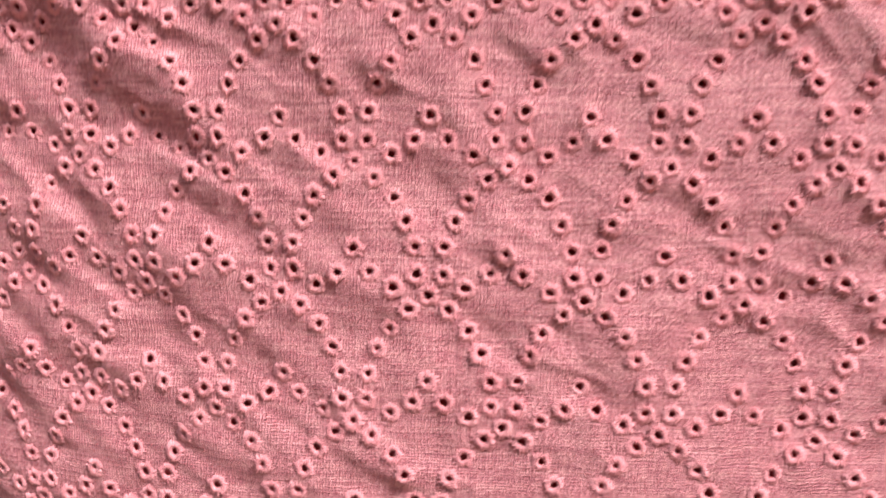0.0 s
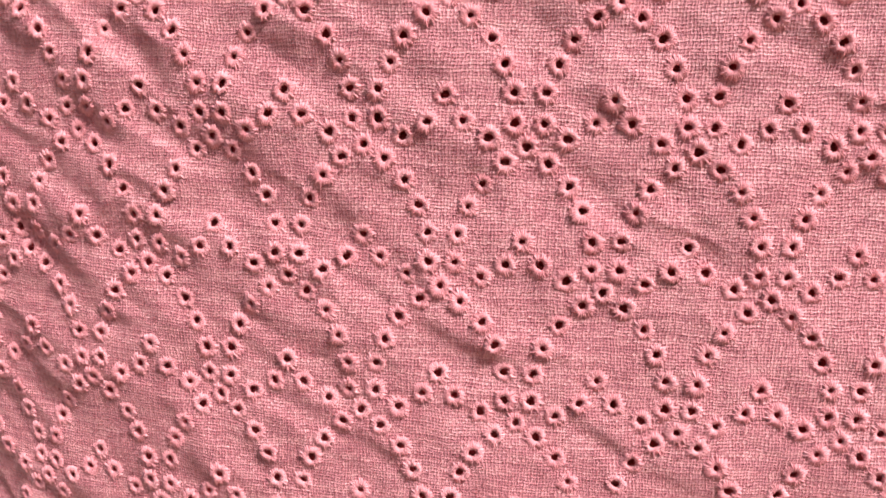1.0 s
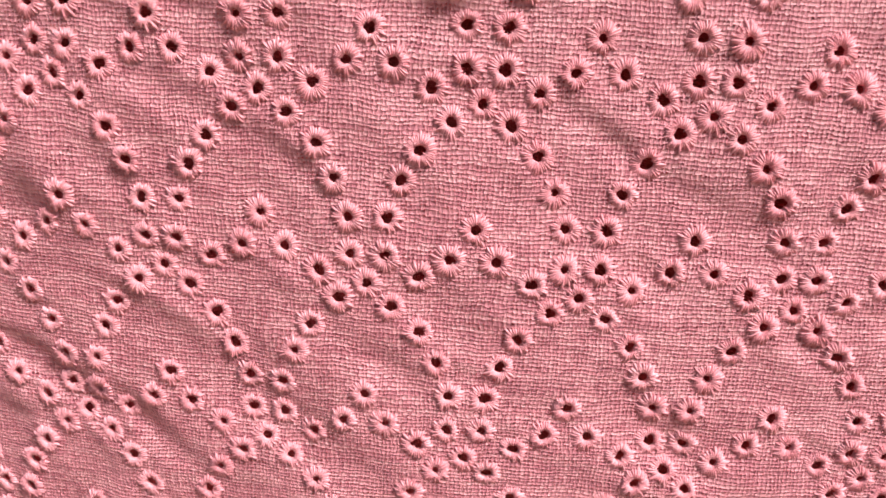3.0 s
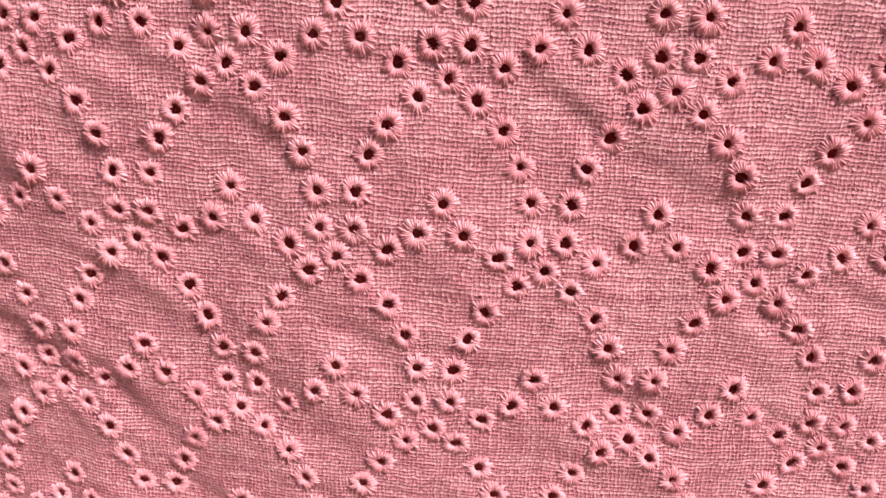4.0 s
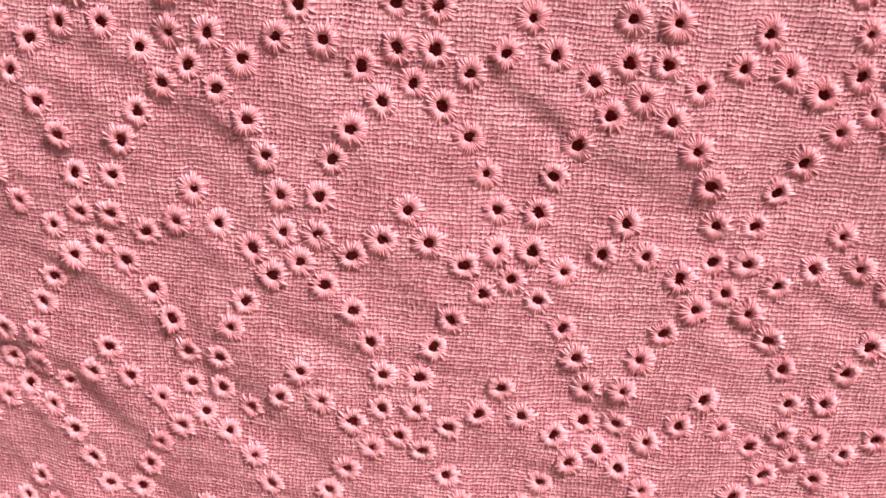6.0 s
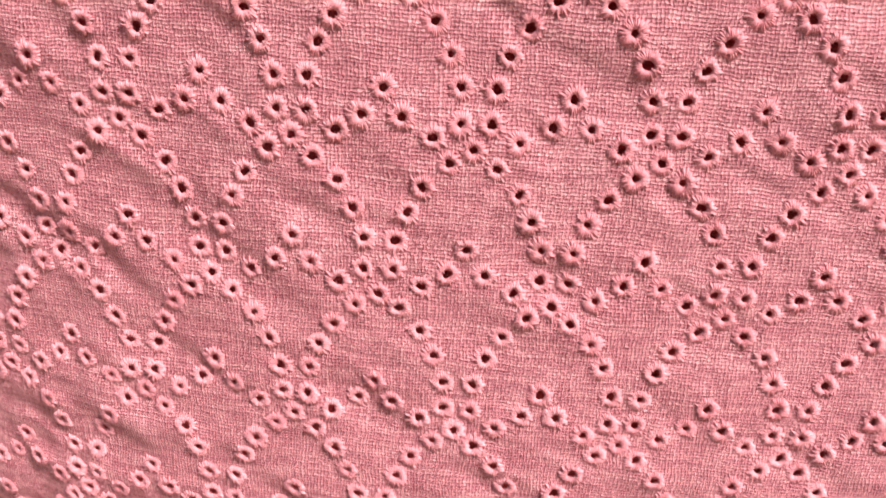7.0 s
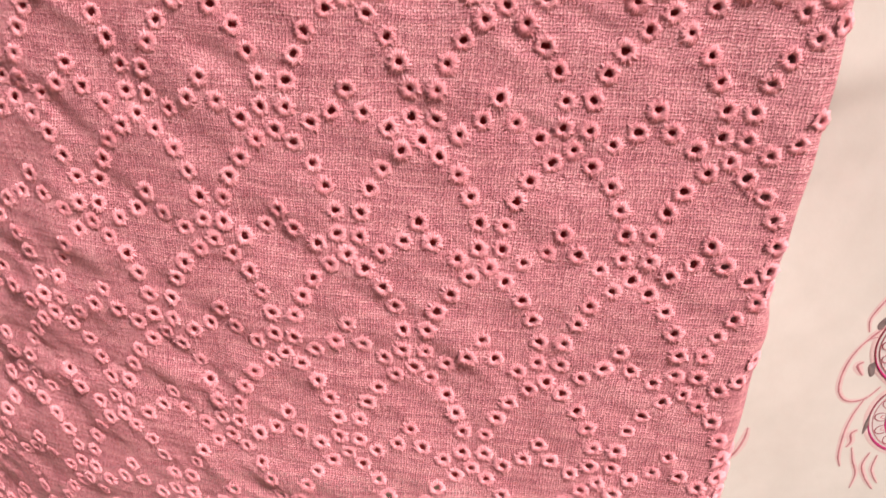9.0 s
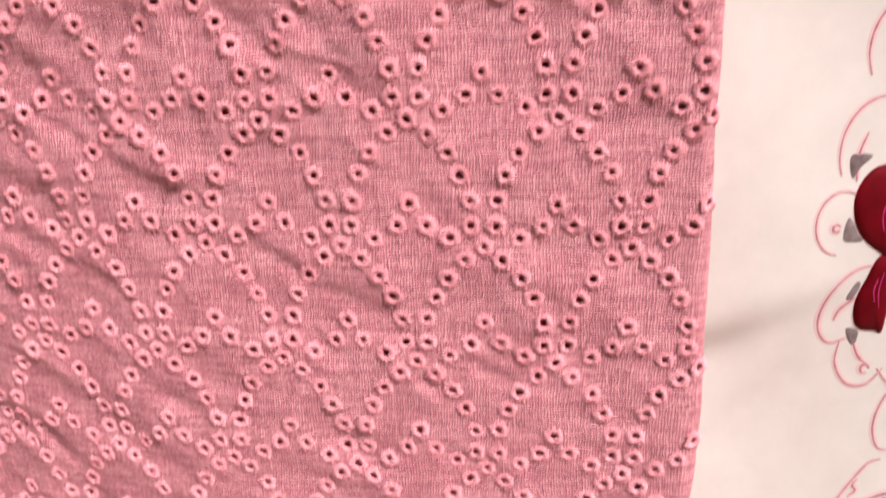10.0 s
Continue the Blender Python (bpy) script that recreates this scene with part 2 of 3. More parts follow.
for tuck in (
        (1.18, 2.11, 1.57, 2.21, 0.5, 2.8), (2.46, 2.17, 2.82, 2.27, 0.4, 2.8), (0.64, 2.44, 1.18, 2.5, 0.5, 3.0),
        (-1.68, 2.56, -1.11, 2.68, 0.7, 3.2), (-1.14, 2.73, -0.57, 2.91, 0.7, 3.0), (-2.68, 2.81, -1.96, 3.05, 0.9, 3.4),
        (3.61, 3.14, 4.0, 3.28, 0.45, 2.8), (3.05, 1.8, 3.65, 2.05, 0.4, 2.8), (-4.05, 3.72, -3.0, 3.86, -0.8, 3.0)):
    crease(*tuck)


def wrinkle(s, v):
    """How far the cloth stands out towards the viewer, in millimetres."""
    s, v = np.asarray(s, float), np.asarray(v, float)
    c, d = math.cos(0.52), math.sin(0.52)
    along, cross = c * s + d * v, -d * s + c * v + 5.0 * value_noise(s / 30, v / 24, 9)
    loose = 1.0 + 0.4 / (1 + np.exp((s + 45) / 9)) + 0.85 / (1 + np.exp((v + 20) / 9)) + 0.5 / (1 + np.exp((s - 25) / 12)) / (1 + np.exp((52 - v) / 10))
    w = 0.44 * value_noise(along / 16, cross / 9.0, 1) + 0.27 * value_noise(along / 9, cross / 4.6, 2)
    w = w + 0.40 * (0.5 - np.abs(value_noise(along / 11, cross / 7.0, 7))) + 0.07 * value_noise(along / 4.0, cross / 3.2, 4)
    w = w + 0.5 * value_noise(s / 38, v / 30, 3)
    w = 0.88 * w * loose
    for s0, v0, s1, v1, deep, wide in CREASES:
        length = math.hypot(s1 - s0, v1 - v0)
        ex, ey = (s1 - s0) / length, (v1 - v0) / length
        t = (s - s0) * ex + (v - v0) * ey
        q = -(s - s0) * ey + (v - v0) * ex
        over = np.maximum(0, np.abs(t - length / 2) - length * 0.3)
        k = q / (0.85 * wide)
        w = w - 0.56 * deep * (0.35 + 1.1 * k) * np.exp(-k * k - (over / (0.35 * length + 1)) ** 2)
    return w


TIP = 112.6  # the outline of the side fold


def fold_radius(v):
    """The side fold opens from a tight crease into a wide roll lower down."""
    k = np.clip((np.asarray(v, float) / DOWN - 1.6) / 3.4, 0, 1)
    return 2.9 + 4.6 * k * k * (3 - 2 * k)


def cloth(s, v):
    """Places on the wrinkled cloth, in metres; past FOLD it rolls round to the back."""
    s, v = np.asarray(s, float), np.asarray(v, float)
    ROUND = fold_radius(v)
    FOLD = TIP - ROUND + 0.35 * (ROUND - 2.9)
    flat = np.minimum(s, FOLD)
    p = drape(flat, v)
    e = 0.5
    du = drape(flat + e, v) - drape(flat - e, v)
    dv = drape(flat, v + e) - drape(flat, v - e)
    n = np.cross(du, dv)
    n = -n / np.linalg.norm(n, axis=-1, keepdims=True)
    n = np.where(n[..., 1:2] > 0, -n, n)
    du = du / np.linalg.norm(du, axis=-1, keepdims=True)
    turn = np.maximum(0, s - FOLD) / ROUND
    side = np.minimum(turn, 2.5)
    rest = np.maximum(0, turn - 2.5) * ROUND
    sway = 0.3 * value_noise(v / 9, v * 0 + 3, 5) + 0.5 * value_noise(v / 31, v * 0 + 8, 6)
    row = v / DOWN
    sway = sway + 0.9 * np.exp(-((row - 1.55) / 0.55) ** 2) - 0.9 * np.exp(-((row - 2.95) / 0.3) ** 2) + 0.9 * np.exp(-((row - 3.42) / 0.22) ** 2)
    sway = sway - 1.35 / (1 + np.exp((3.0 - row) / 0.25))
    out = ROUND * np.sin(side) + rest * math.cos(2.5) + sway * np.minimum(1, turn)
    back = ROUND * (1 - np.cos(side)) + rest * math.sin(2.5)
    lift = wrinkle(s, v) * np.where(s > FOLD - 12, np.clip((FOLD + 2 - s) / 14, 0.12, 1), 1)
    p = p + du * (out * 0.001)[..., None] - n * (back * 0.001)[..., None] + n * (lift * np.cos(side) * 0.001)[..., None]
    return p


# ---- the setting ----
def slab(name, x0, x1, y0, y1, z0, z1, material, kind, label):
    bm = bmesh.new()
    bmesh.ops.create_cube(bm, size=1)
    for p in bm.verts:
        p.co = Vector((x0 + (p.co.x + 0.5) * (x1 - x0), y0 + (p.co.y + 0.5) * (y1 - y0), z0 + (p.co.z + 0.5) * (z1 - z0)))
    me = bpy.data.meshes.new(name)
    bm.to_mesh(me)
    bm.free()
    me.materials.append(material)
    return tagged(new(name, me), label, name.split("_")[0], kind=kind)


slab("floor", -2.5, 2.5, -3.0, 0.2335, -0.1, 0.0, BOARDS, "structure", "brown wooden floor under the hanging garment")
slab("wall_back", -2.5, 2.5, 0.2335, 0.36, -0.1, 2.6, PLASTER, "structure", "plain cream plaster wall behind the printed curtain")


# ---- the printed curtain ----
def curtain_y(x, z):
    """The curtain's face, in metres: slack folds slanting down to the left."""
    x, z = np.asarray(x, float), np.asarray(z, float)
    w = 2.0 * value_noise(x * 13 + z * 5, z * 14 - x * 9, 11) + 0.5 * value_noise(x * 30, z * 30, 12)
    q = (z - 1.166 - 0.34 * (x - 0.150)) / 0.0065
    w = w + 2.4 * np.tanh(q * 1.1) * np.exp(-((x - 0.125) / 0.036) ** 2) * np.exp(-(q / 6) ** 2)
    q2 = (z - 1.118 - 0.8 * (x - 0.13)) / 0.011
    w = w - 1.0 * np.exp(-q2 * q2) * np.exp(-((x - 0.135) / 0.04) ** 2)
    return 0.2290 - 0.001 * w


xs, zs = np.linspace(-0.55, 0.65, 321), np.linspace(0.0, 2.0, 461)
gx, gz = np.meshgrid(xs, zs)
face = np.stack([gx, curtain_y(gx, gz), gz], -1).reshape(-1, 3)
curtain = new("curtain")
tagged(curtain, "ivory cotton curtain printed with red and pink flowers", "curtain")
curtain_me = mesh_from("fabric", face, grid_faces(461, 321), SHEET)
fabric = part("fabric", curtain_me, curtain)
thick = fabric.modifiers.new("thickness", "SOLIDIFY")
thick.thickness, thick.offset = 0.0006, -1


def on_curtain(x, z, proud):
    return np.stack([x, curtain_y(x, z) - proud, z], -1)


def stroke(points, wide, proud=0.00012, taper=True):
    """A flat printed line through (x, z) places in millimetres, as verts and faces."""
    p = np.asarray(points, float) * 0.001
    k = np.linspace(0, len(p) - 1, 8 * len(p))
    i = np.clip(np.floor(k).astype(int), 0, len(p) - 2)
    f = (k - i)[:, None]
    a, b, c, d = p[np.maximum(i - 1, 0)], p[i], p[i + 1], p[np.minimum(i + 2, len(p) - 1)]
    q = 0.5 * (2 * b + (c - a) * f + (2 * a - 5 * b + 4 * c - d) * f**2 + (3 * b - a - 3 * c + d) * f**3)
    t = np.gradient(q, axis=0)
    t = t / np.maximum(np.linalg.norm(t, axis=1, keepdims=True), 1e-9)
    n = np.stack([-t[:, 1], t[:, 0]], -1)
    h = np.full(len(q), wide * 0.0005)
    if taper:
        h = h * (0.35 + 0.65 * np.sin(np.linspace(0.1, math.pi - 0.1, len(q))))
    rows = []
    for o, up in ((-1, 0.0), (-0.6, 1.0), (0.6, 1.0), (1, 0.0)):
        e = q + n * (h * o)[:, None]
        rows.append(on_curtain(e[:, 0], e[:, 1], proud * up + 0.00004))
    return np.stack(rows).reshape(-1, 3), grid_faces(4, len(q))


def patch(points, proud=0.0004, rings=7, dome=0.0):
    """A filled shape bounded by (x, z) places in millimetres, slightly domed."""
    p = np.asarray(points, float) * 0.001
    k = np.linspace(0, len(p), 6 * len(p), endpoint=False)
    i = np.floor(k).astype(int)
    f = (k - i)[:, None]
    n = len(p)
    a, b, c, d = p[(i - 1) % n], p[i % n], p[(i + 1) % n], p[(i + 2) % n]
    q = 0.5 * (2 * b + (c - a) * f + (2 * a - 5 * b + 4 * c - d) * f**2 + (3 * b - a - 3 * c + d) * f**3)
    mid = q.mean(0)
    rows = []
    for r in range(rings):
        w = 1 - r / (rings - 1) * 0.995
        e = mid + (q - mid) * w
        up = 0.00004 + (proud if r else 0.0) + dome * (1 - w * w)
        rows.append(on_curtain(e[:, 0], e[:, 1], up))
    return np.stack(rows).reshape(-1, 3), grid_faces(rings, len(q), True)


def arc(cx, cz, rx, rz, a0, a1, n=9, lean=0.0):
    """Places along a slanted ellipse, for a scroll; degrees anticlockwise from the right."""
    a = np.radians(np.linspace(a0, a1, n))
    x, z = rx * np.cos(a), rz * np.sin(a)
    c, s = math.cos(radians(lean)), math.sin(radians(lean))
    return np.stack([cx + c * x - s * z, cz + s * x + c * z], -1)


def print_part(name, shape, material, parent, label=""):
    return part(name, mesh_from(name, *shape, material), parent, label)


def mirrored(points, axis):
    p = np.array(points, float)
    p[:, 0] = 2 * axis - p[:, 0]
    return p[::-1]


def scroll(parent, axis, points, wide, material=PRINT_PINK, halo=True):
    """A scroll line with its paler edge, and its mirror image across the flower."""
    points = np.array(points, float) + (2.0, 0.0)
    for q in (points, mirrored(points, axis)):
        if halo:
            print_part("scroll_edge", stroke(q, wide * 3.0, 0.00003), PRINT_PALE, parent)
        print_part("scroll", stroke(q, wide * 0.95), material, parent)


def petal_flower(axis, cz):
    """The flower with four dark red petals, grey leaves and pink scrolls."""
    f = new("flower")
    f.parent = curtain
    tagged(f, "dark red flower with grey leaves and pink scrolls")
    up = [(axis - 1, cz + 28), (axis - 8, cz + 29), (axis - 13, cz + 26), (axis - 16, cz + 19), (axis - 15, cz + 11), (axis - 11.5, cz + 5), (axis - 6, cz + 0.5), (axis - 1, cz - 1)]
    low = [(axis - 1, cz - 1.5), (axis - 6, cz - 1), (axis - 9, cz - 8), (axis - 11.5, cz - 16), (axis - 11, cz - 23), (axis - 8.5, cz - 26.5), (axis - 4, cz - 27), (axis - 1, cz - 26)]
    for shape in (up, low):
        for q in (np.array(shape), mirrored(shape, axis)):
            print_part("petal", patch(q, 0.0005, 8, 0.0012), PRINT_RED, f)
    # magenta streaks paint the glossy highlights onto each petal
    for dx, z0, z1 in ((6.5, 8, 18), (4.8, 7, 19), (6.0, -16, -8), (4.4, -18, -6)):
        line = [(axis - dx, cz + z0), (axis - dx - 0.9, cz + (z0 + z1) / 2), (axis - dx, cz + z1)]
        for q in (line, mirrored(line, axis)):
            print_part("petal_highlight", stroke(q, 0.7, 0.0017), PRINT_MAGENTA, f)
    for leaf in ([(-18, 5), (-12, 4.5), (-13.5, 7), (-17, 12.5)], [(-14.5, -15), (-12, -9.5), (-10.5, -10.5), (-12.5, -15.5)],
                 [(-13, -26), (-9, -27), (-9.5, -32), (-11.5, -31)], [(-18.5, 32), (-12, 32), (-15, 28.5), (-17.5, 25)]):
        q = np.array(leaf) + (axis, cz)
        for shape in (q, mirrored(q, axis)):
            print_part("leaf", patch(shape, 0.0002, 4), PRINT_GREY, f)
    scroll(f, axis, arc(axis - 11, cz + 33, 13, 17, 205, 75), 0.8)
    scroll(f, axis, [(axis - 18, cz + 24), (axis - 18.2, cz + 32), (axis - 16, cz + 39)], 0.9)
    scroll(f, axis, arc(axis - 21, cz + 10.5, 8.2, 10.5, 60, 265), 0.7)
    scroll(f, axis, arc(axis - 22.5, cz + 9, 1.2, 1.2, 20, 330), 1.0)
    scroll(f, axis, [(axis - 8, cz - 3.5), (axis - 15, cz - 5.5), (axis - 21, cz - 12), (axis - 24.2, cz - 20), (axis - 23.8, cz - 27), (axis - 20, cz - 31), (axis - 14.5, cz - 29.5)], 0.9)
    scroll(f, axis, [(axis - 19.5, cz - 23), (axis - 18, cz - 19), (axis - 13.5, cz - 15)], 1.0)
    scroll(f, axis, [(axis - 16.5, cz - 30.5), (axis - 17, cz - 39), (axis - 12.5, cz - 46.5), (axis - 6, cz - 47), (axis - 1, cz - 41)], 0.8)
    scroll(f, axis, arc(axis - 7, cz - 41, 1.4, 1.7, 0, 300), 1.0)
    scroll(f, axis, [(axis - 12, cz - 31), (axis - 10, cz - 36), (axis - 7, cz - 39)], 0.9)
    return f


def medallion_flower(axis, cz):
    """Two scalloped round medallions, one half over the other, with dark red hearts and scrolls."""
    f = new("flower")
    f.parent = curtain
    tagged(f, "round magenta flower with scalloped rings and dark red centres")
    for hub, rx, rz, up in ((cz - 30.0, 14.2, 15.0, 0.0), (cz, 19.3, 17.4, 0.00022)):
        print_part("medallion_ground", patch(arc(axis, hub, rx, rz, 0, 348, 24), 0.00003 + up, 5), PRINT_WHITE, f)
        print_part("medallion_edge", stroke(arc(axis, hub, rx + 1.0, rz + 1.0, 0, 360, 29), 1.8, 0.00004 + up * 0.3, False), PRINT_PALE, f)
        print_part("medallion", stroke(arc(axis, hub, rx, rz, -20, 200, 21), 0.8, 0.00012 + up, False), PRINT_MAROON, f)
        print_part("medallion_glow", stroke(arc(axis, hub, rx, rz, 196, 344, 17), 1.4, 0.00015 + up), PRINT_MAGENTA, f)
        print_part("medallion_ring", stroke(arc(axis, hub, rx - 1.5, rz - 1.5, 0, 360, 27), 0.4, 0.00012 + up, False), PRINT_PINK, f)
        petals = 16 if rx > 16 else 12
        for k in range(petals):
            a = 360 / petals * k
            x, z = axis + (rx - 4.3) * math.cos(radians(a)), hub + (rz - 4.0) * math.sin(radians(a))
            print_part("scallop", stroke(arc(x, z, 2.3, 1.75, -140, 140, 10, a), 0.5, 0.00012 + up), PRINT_MAROON, f)
            print_part("scallop_curl", stroke(arc(x - 0.8 * math.cos(radians(a)), z - 0.8 * math.sin(radians(a)), 0.9, 0.7, -100, 150, 6, a), 0.4, 0.00012 + up), PRINT_PINK, f)
        print_part("flower_heart_shade", patch(arc(axis, hub, rx * 0.67, rz * 0.68, 0, 345, 18), 0.00008 + up, 5), PRINT_GREY, f)
        print_part("flower_heart_edge", patch(arc(axis, hub - 1.2, rx * 0.62, rz * 0.64, 0, 345, 16), 0.00014 + up, 5), PRINT_MAGENTA, f)
        print_part("flower_heart", patch(arc(axis, hub, rx * 0.56, rz * 0.58, 0, 345, 16), 0.0002 + up, 6, 0.0005), PRINT_RED, f)
    lines = (
        ([(-9, 31), (-13, 29.5), (-17.5, 23), (-21.5, 16), (-24, 10), (-23, 5)], 0.8),
        ([(-15.8, 23), (-17.5, 20.5), (-16.2, 18.2), (-18.8, 15.5)], 0.9),
        ([(-17.5, 8), (-21, 4), (-23.2, 1.2)], 0.9),
        ([(-18.5, 3.5), (-23, 1.5), (-27, -6), (-28.4, -14), (-27.6, -20), (-24, -23.6), (-18, -22.5), (-13.5, -17)], 0.8),
        ([(-22, -7), (-23.8, -8.6), (-22.6, -10.8), (-21, -12.6)], 1.1),
        ([(-18, -22.8), (-20.5, -30), (-21.6, -38), (-21.3, -48), (-19.5, -53)], 0.8),
        ([(-17, -36), (-19, -38), (-18.2, -41.5), (-19.4, -44)], 1.0),
        ([(-17.2, -44), (-15.5, -50), (-13, -56), (-13.5, -63)], 0.7),
        ([(-10, -46), (-11.5, -52), (-9, -58), (-5, -63)], 0.8),
        ([(-7, -47), (-7.5, -54), (-4, -60)], 0.7),
        ([(-5, 64), (-11, 56), (-13.5, 45), (-11, 36), (-6, 35)], 0.8),
        ([(-4, 50), (-7, 44), (-6, 39)], 1.0))
    for points, wide in lines:
        scroll(f, axis, np.array(points) + (axis - 2.0, cz), wide)
    for q in ([(-20, -9), (-18, -6), (-17, -11.5), (-18.5, -13)], [(-15.2, -33), (-14.2, -28), (-13.8, -35), (-15, -38)],
              [(-21, 8), (-18.6, 11.5), (-17.4, 10), (-19.5, 5.5)]):
        shape = np.array(q) + (axis, cz)
        for both in (shape, mirrored(shape, axis)):
            print_part("leaf", patch(both, 0.0002, 4), PRINT_GREY, f)
    return f


petal_flower(185.0, 1186.0)
medallion_flower(199.4, 1078.0)
scroll(bpy.data.objects["flower"], 100.0, [(140.5, 1041), (140, 1035.5), (138, 1029.5), (134, 1024)], 1.2)
scroll(bpy.data.objects["flower"], 100.0, [(137, 1017), (133.5, 1013), (129, 1011)], 1.0)
scroll(bpy.data.objects["flower"], 185.0, [(168, 1242), (166.5, 1249), (168, 1257), (173, 1264), (180, 1267)], 0.8)


# ---- the pink garment ----
garment = new("embroidered_garment")
tagged(garment, "creased pink linen garment with embroidered eyelets, hanging before a curtain", "garment")

# one repeat of the eyelet pattern: a block of four, an apex, two arms and a small tent
MOTIF = [(-2.5, -9.0), (2.55, -9.15), (-2.33, -4.05), (2.33, -4.05), (-0.05, 0.05),
         (-3.65, 2.5), (-7.35, 6.3), (-9.7, 10.42), (3.55, 2.68), (7.23, 6.23), (9.65, 10.46),
         (6.8, -1.5), (11.05, -4.1), (13.85, -8.38), (16.92, -4.28), (21.6, -1.57)]
TOP, BOTTOM, LEFT = -6.6 * DOWN, 8.6 * DOWN, -9.0 * ACROSS
holes = []
for row in range(-7, 10):
    for col in range(-12, 12):
        if (row + col) % 2 == 0:
            continue
        for ms, mv in MOTIF:
            s = col * ACROSS + ms + rng.normal(0, 0.11)
            v = row * DOWN + mv + rng.normal(0, 0.13)
            if LEFT + 3 < s < TIP + 0.5 * (fold_radius(v) - 2.9) and TOP + 3 < v < BOTTOM - 3:
                holes.append((s, v))
holes = np.array(holes)

# front panel: a fine grid with an opening cut at each eyelet
STEP = 0.5
ss, vs = np.arange(LEFT, TIP + 17.0, STEP), np.arange(TOP, BOTTOM, STEP)
gs, gv = np.meshgrid(ss, vs)
places = cloth(gs, gv).reshape(-1, 3)
quads = grid_faces(len(vs), len(ss))
keep = np.ones((len(vs) - 1, len(ss) - 1), bool)
for s, v in holes:
    a, b = int((s - LEFT) / STEP), int((v - TOP) / STEP)
    for da in range(-4, 5):
        for db in range(-4, 5):
            p, q = a + da, b + db
            if 0 <= p < keep.shape[1] and 0 <= q < keep.shape[0]:
                if math.hypot(ss[p] + STEP / 2 - s, vs[q] + STEP / 2 - v) < 1.28:
                    keep[q, p] = False
panel_me = mesh_from("front_panel", places, quads[keep.ravel()], LINEN, True, np.stack([gs, gv], -1).reshape(-1, 2))
panel_me.materials.append(UPPER)
behind = (gs[:-1, :-1] > TIP + 4).ravel()[keep.ravel()]
panel_me.polygons.foreach_set("material_index", behind.astype(np.int32))
part("front_panel", panel_me, garment, "pink slubby linen front with cut openings")

# back panel: from the side fold to the curtain behind, and round to the other side
tall = np.concatenate([np.linspace(0.17, 0.004, 20), np.zeros(len(vs[::8]))])
edge_right, edge_left = (np.concatenate([np.repeat(e[:1], 20, 0), e]) for e in (cloth(np.full_like(vs, ss[-1]), vs)[::8], cloth(np.full_like(vs, LEFT), vs)[::8]))
for e in (edge_right, edge_left):
    e[:, 2] += tall
rows = []
for k in np.linspace(0, 1, 60):
    x = edge_right[:, 0] * (1 - k) + (edge_left[:, 0] - 0.0) * k
    bulge = min(1.0, k / 0.22, (1 - k) / 0.22)
    bulge = bulge * bulge * (3 - 2 * bulge)
    base = edge_right[:, 1] * (1 - k) + edge_left[:, 1] * k
    y = base * (1 - bulge) + 0.2255 * bulge
    z = edge_right[:, 2] * (1 - k) + edge_left[:, 2] * k
    rows.append(np.stack([x, y, z], -1))
rows = np.stack(rows)
uv = np.stack([rows[..., 0] * 1000, rows[..., 2] * 1000], -1).reshape(-1, 2)
part("back_panel", mesh_from("back_panel", rows.reshape(-1, 3), grid_faces(60, rows.shape[1]), BACK_SHADE, True, uv), garment, "back of the garment, coloured deep red for its shaded inside")

# upper front, unseen: cloth goes on above, closed towards the back to block sun
rim = cloth(ss[::6], np.full(len(ss[::6]), vs[0]))
rows = []
for k in np.linspace(0, 1, 24):
    ease = k * k * (3 - 2 * k)
    rows.append(np.stack([rim[:, 0], rim[:, 1] * (1 - ease) + 0.2245 * ease, rim[:, 2] + 0.17 * k], -1))
rows = np.stack(rows)
uv = np.stack([rows[..., 0] * 1000, rows[..., 2] * 1000], -1).reshape(-1, 2)
part("upper_sun_cover", mesh_from("upper_sun_cover", rows.reshape(-1, 3), grid_faces(24, rows.shape[1]), UPPER, True, uv), garment, "plain pink unseen upper part of the garment, closed to keep sun out")


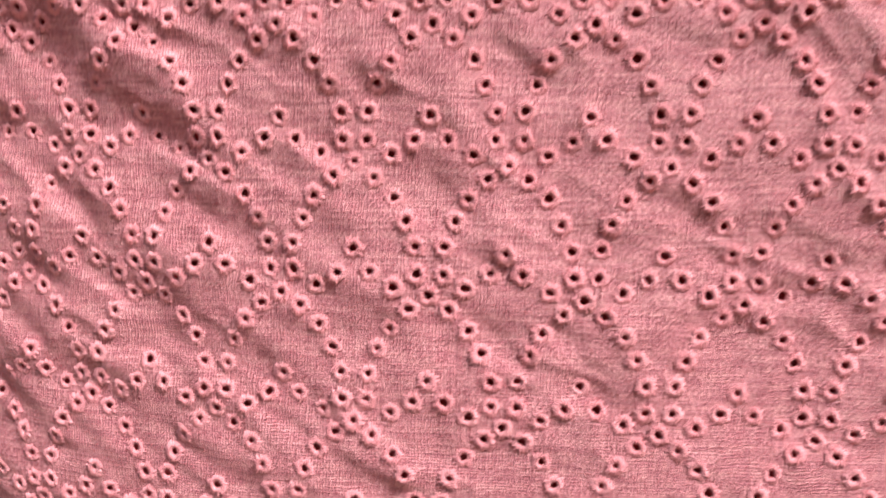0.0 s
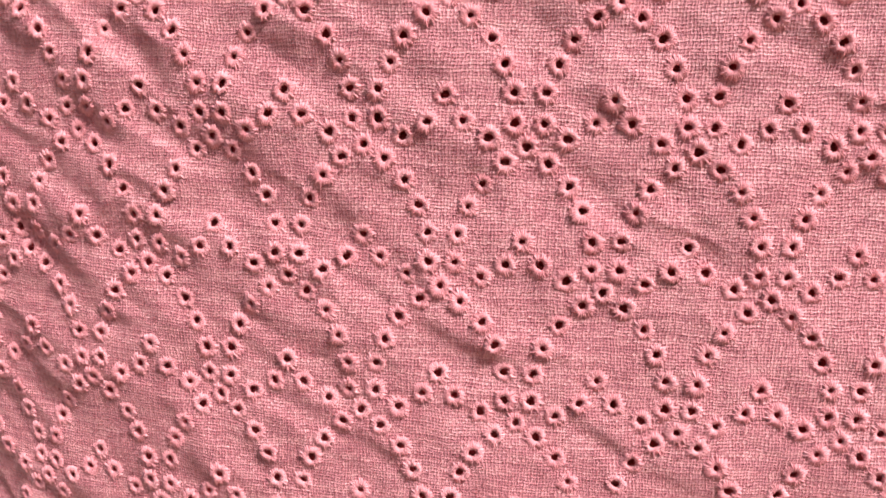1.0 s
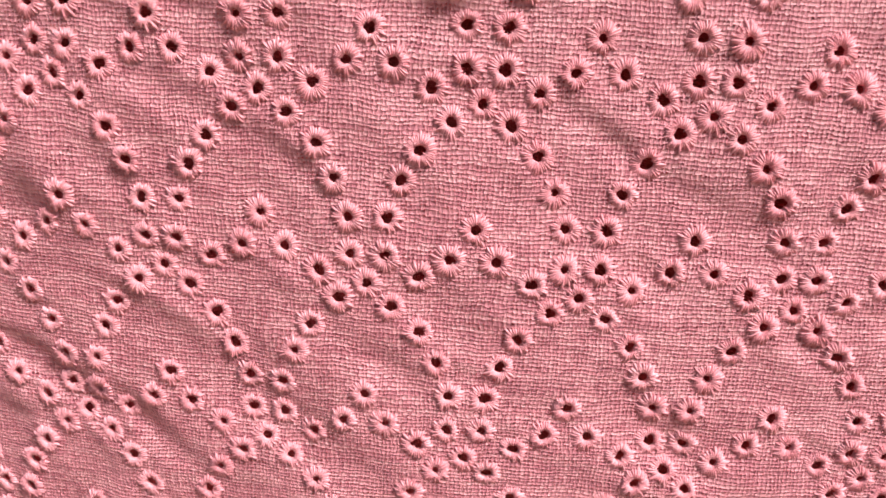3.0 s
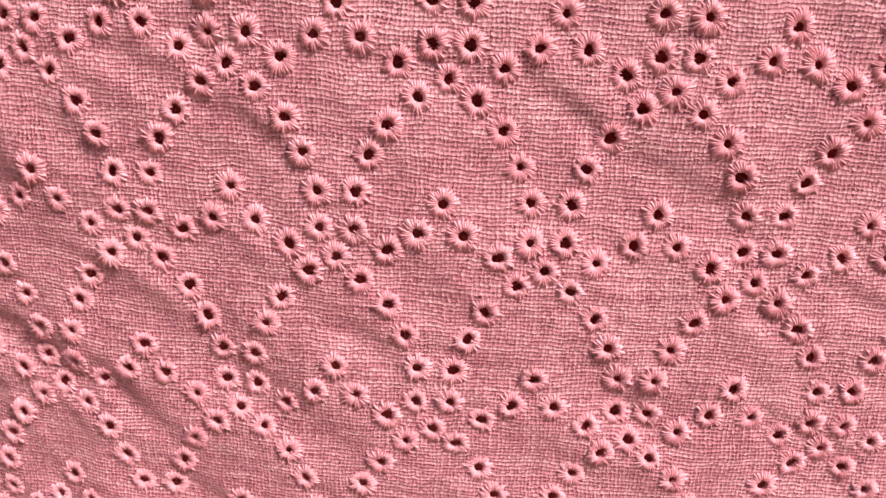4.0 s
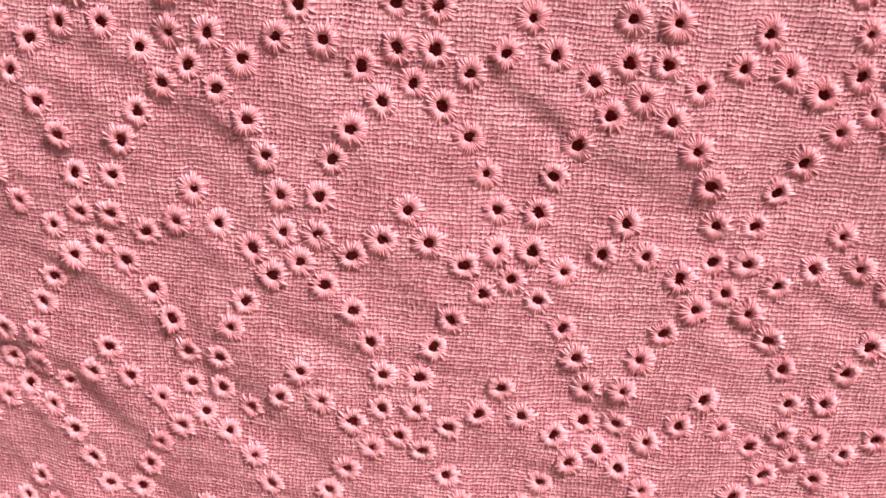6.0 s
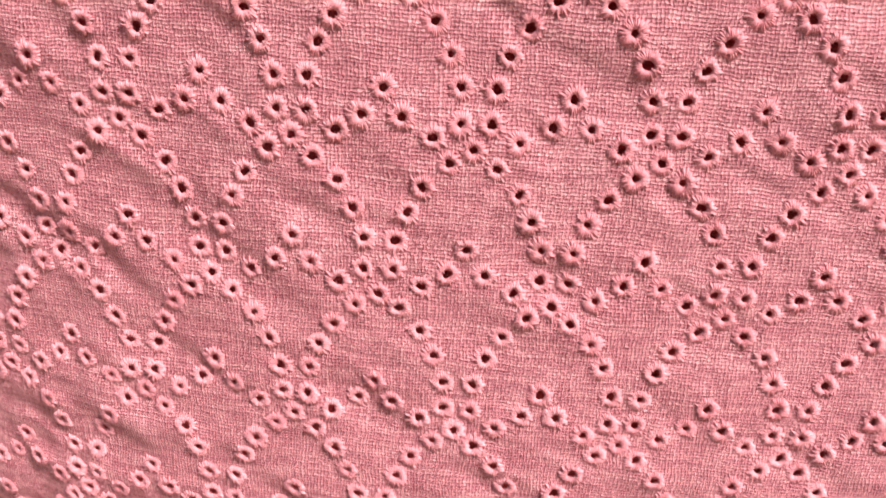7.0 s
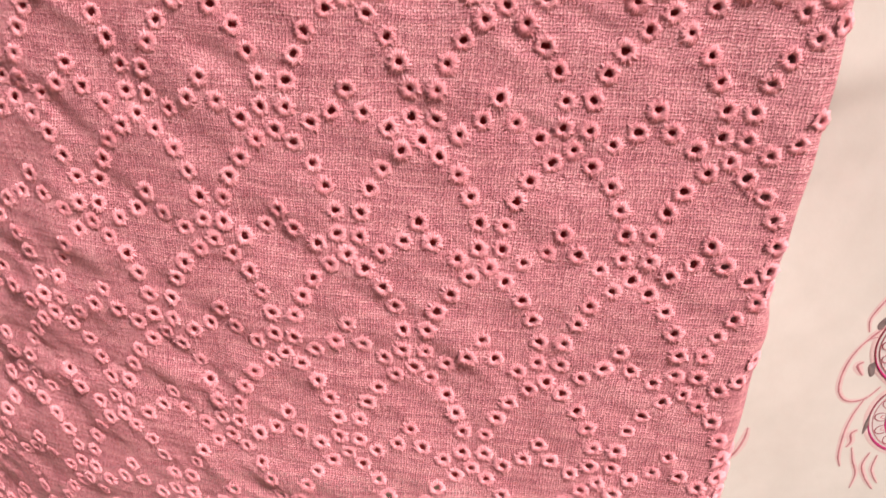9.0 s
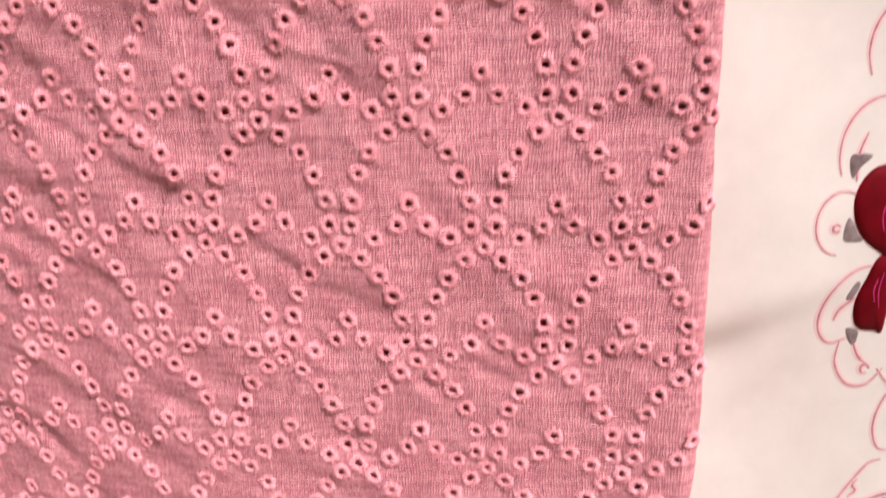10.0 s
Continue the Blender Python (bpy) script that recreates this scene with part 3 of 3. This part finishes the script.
def eyelet_mesh(name, seed):
    """A ring of satin stitches round a small ragged opening, in metres, facing +z."""
    r = random.Random(seed)
    stitches = r.randint(30, 36)
    hole = r.choice((0.50, 0.56, 0.62, 0.66, 0.72, 0.80))
    waves = [(k, r.uniform(0.0, 0.13) / (k - 1) ** 0.5, r.uniform(0, 6.3)) for k in (2, 3, 5)]
    long_side = r.uniform(0, 6.3)
    rows = [[] for _ in range(6)]
    for k in range(stitches):
        skew = r.uniform(-0.09, 0.09)
        reach = r.uniform(1.75, 2.4) + 0.12 * math.cos(2 * math.pi * k / stitches - long_side)
        rise = r.uniform(-0.06, 0.07)
        if r.random() < 0.04:
            reach += r.uniform(0.2, 0.5)
        cut = r.uniform(0.25, 0.6)
        lip = r.uniform(-0.07, 0.07) - (0.3 if r.random() < 0.04 else 0.0)
        for part_of in (-0.3, 0.0, 0.3, 0.5):
            a = 2 * math.pi * (k + part_of) / stitches
            ridge = {0.0: 1.0, 0.5: 0.0}.get(part_of, 0.72)
            inner = hole * (1 + lip + sum(h * math.cos(n * a - at) for n, h, at in waves)) + 0.05 * (1 - ridge)
            outer = reach - (1 - ridge) * cut
            dip = 0.14 * (1 - ridge) - rise * ridge
            prof = ((inner + 0.16, -0.60, 0.0), (inner, -0.10, 0.3), (inner + 0.16, 0.25, 0.8), (0.62 * (inner + 0.16) + 0.38 * outer, 0.34, 1.0),
                    (0.25 * (inner + 0.16) + 0.75 * outer, 0.28, 1.1), (outer, 0.0, 0.8))
            for row, (rad, high, take) in zip(rows, prof):
                b = a + skew * (rad - inner) / 2
                row.append((rad * math.cos(b) * 0.001, rad * math.sin(b) * 0.001, (high - dip * take) * 0.001))
    verts = np.array(rows).reshape(-1, 3)
    around = stitches * 4
    faces = grid_faces(6, around, True)
    turn = np.arange(around)
    turn = np.minimum(turn, around - turn) * 0.25 + 60 * seed
    uv = np.stack(np.broadcast_arrays(turn[None, :], np.arange(6)[:, None]), -1).reshape(-1, 2)
    return verts, faces, uv


SHAPES = [eyelet_mesh("eyelet", k) for k in range(12)]
MESHES = [mesh_from("eyelet", verts, faces, THREAD, True, uv) for verts, faces, uv in SHAPES]

e = 1.2
at = cloth(holes[:, 0], holes[:, 1])
across = cloth(holes[:, 0] + e, holes[:, 1]) - cloth(holes[:, 0] - e, holes[:, 1])
down = cloth(holes[:, 0], holes[:, 1] + e) - cloth(holes[:, 0], holes[:, 1] - e)
order = np.argsort(np.hypot((holes[:, 0] / ACROSS - 0.8) * 0.62, (holes[:, 1] / DOWN - 1.3)))
field_v, field_f, field_uv, base = [], [], [], 0
for rank, h in enumerate(order):
    x = Vector(across[h]).normalized()
    n = x.cross(Vector(down[h])).normalized()
    if n.dot(Vector((0.25, -0.97, 0))) < 0:
        n = -n
    y = n.cross(x)
    spin = rng.uniform(0, 2 * math.pi)
    size = rng.uniform(0.93, 1.07)
    m = Matrix((x, y, n)).transposed().to_4x4() @ Matrix.Rotation(spin, 4, "Z") @ Matrix.Diagonal((size, size, size, 1))
    m.translation = Vector(at[h])
    pick = int(rng.integers(0, len(SHAPES)))
    if rank < 300:
        ob = part("eyelet", MESHES[pick], garment)
        ob.matrix_basis = m
    else:
        verts, faces, uv = SHAPES[pick]
        field_uv.append(uv)
        mm = np.array(m)
        field_v.append(verts @ mm[:3, :3].T + mm[:3, 3])
        field_f.append(faces + base)
        base += len(verts)
field = mesh_from("eyelet_field", np.concatenate(field_v), np.concatenate(field_f), THREAD_FIELD, True, np.concatenate(field_uv))
tagged(part("eyelet_field", field, garment, "pale pink satin-stitched eyelets over the rest of the cloth"), kind="stuff")


# a few loose thread ends left by the machine
def loose_thread(u, r, bend, length, thick=0.09):
    """A thin thread lying on the cloth, in millimetres, starting at a pattern place."""
    k = np.linspace(0, 1, 14)
    s = u * ACROSS + length * (math.cos(bend) * k + 0.18 * np.sin(5 * k))
    v = r * DOWN + length * (math.sin(bend) * k + 0.12 * np.sin(4 * k + 1))
    mid = cloth(s, v) + np.array([0, -0.0003, 0])
    along = np.gradient(mid, axis=0)
    along /= np.linalg.norm(along, axis=1, keepdims=True)
    out = np.cross(along, (0.0, 1.0, 0.0))
    out /= np.linalg.norm(out, axis=1, keepdims=True)
    up = np.cross(out, along)
    ring = [mid + thick * 0.001 * (math.cos(a) * out + math.sin(a) * up) for a in np.arange(6) * math.pi / 3]
    verts = np.stack(ring, 1).reshape(-1, 3)
    uv = np.stack([np.tile(np.arange(6), 14), np.repeat(np.arange(14), 6)], -1)
    part("loose_thread", mesh_from("loose_thread", verts, grid_faces(14, 6, True), THREAD, True, uv), garment)


loose_thread(7.266, 2.19, 1.1, 3.6)
loose_thread(-1.27, -1.86, 1.75, 3.0)
loose_thread(0.17, 0.83, 0.9, 1.1)
loose_thread(-1.30, -1.80, 2.6, 1.6)
loose_thread(3.4, 2.1, 0.5, 2.2, 0.06)
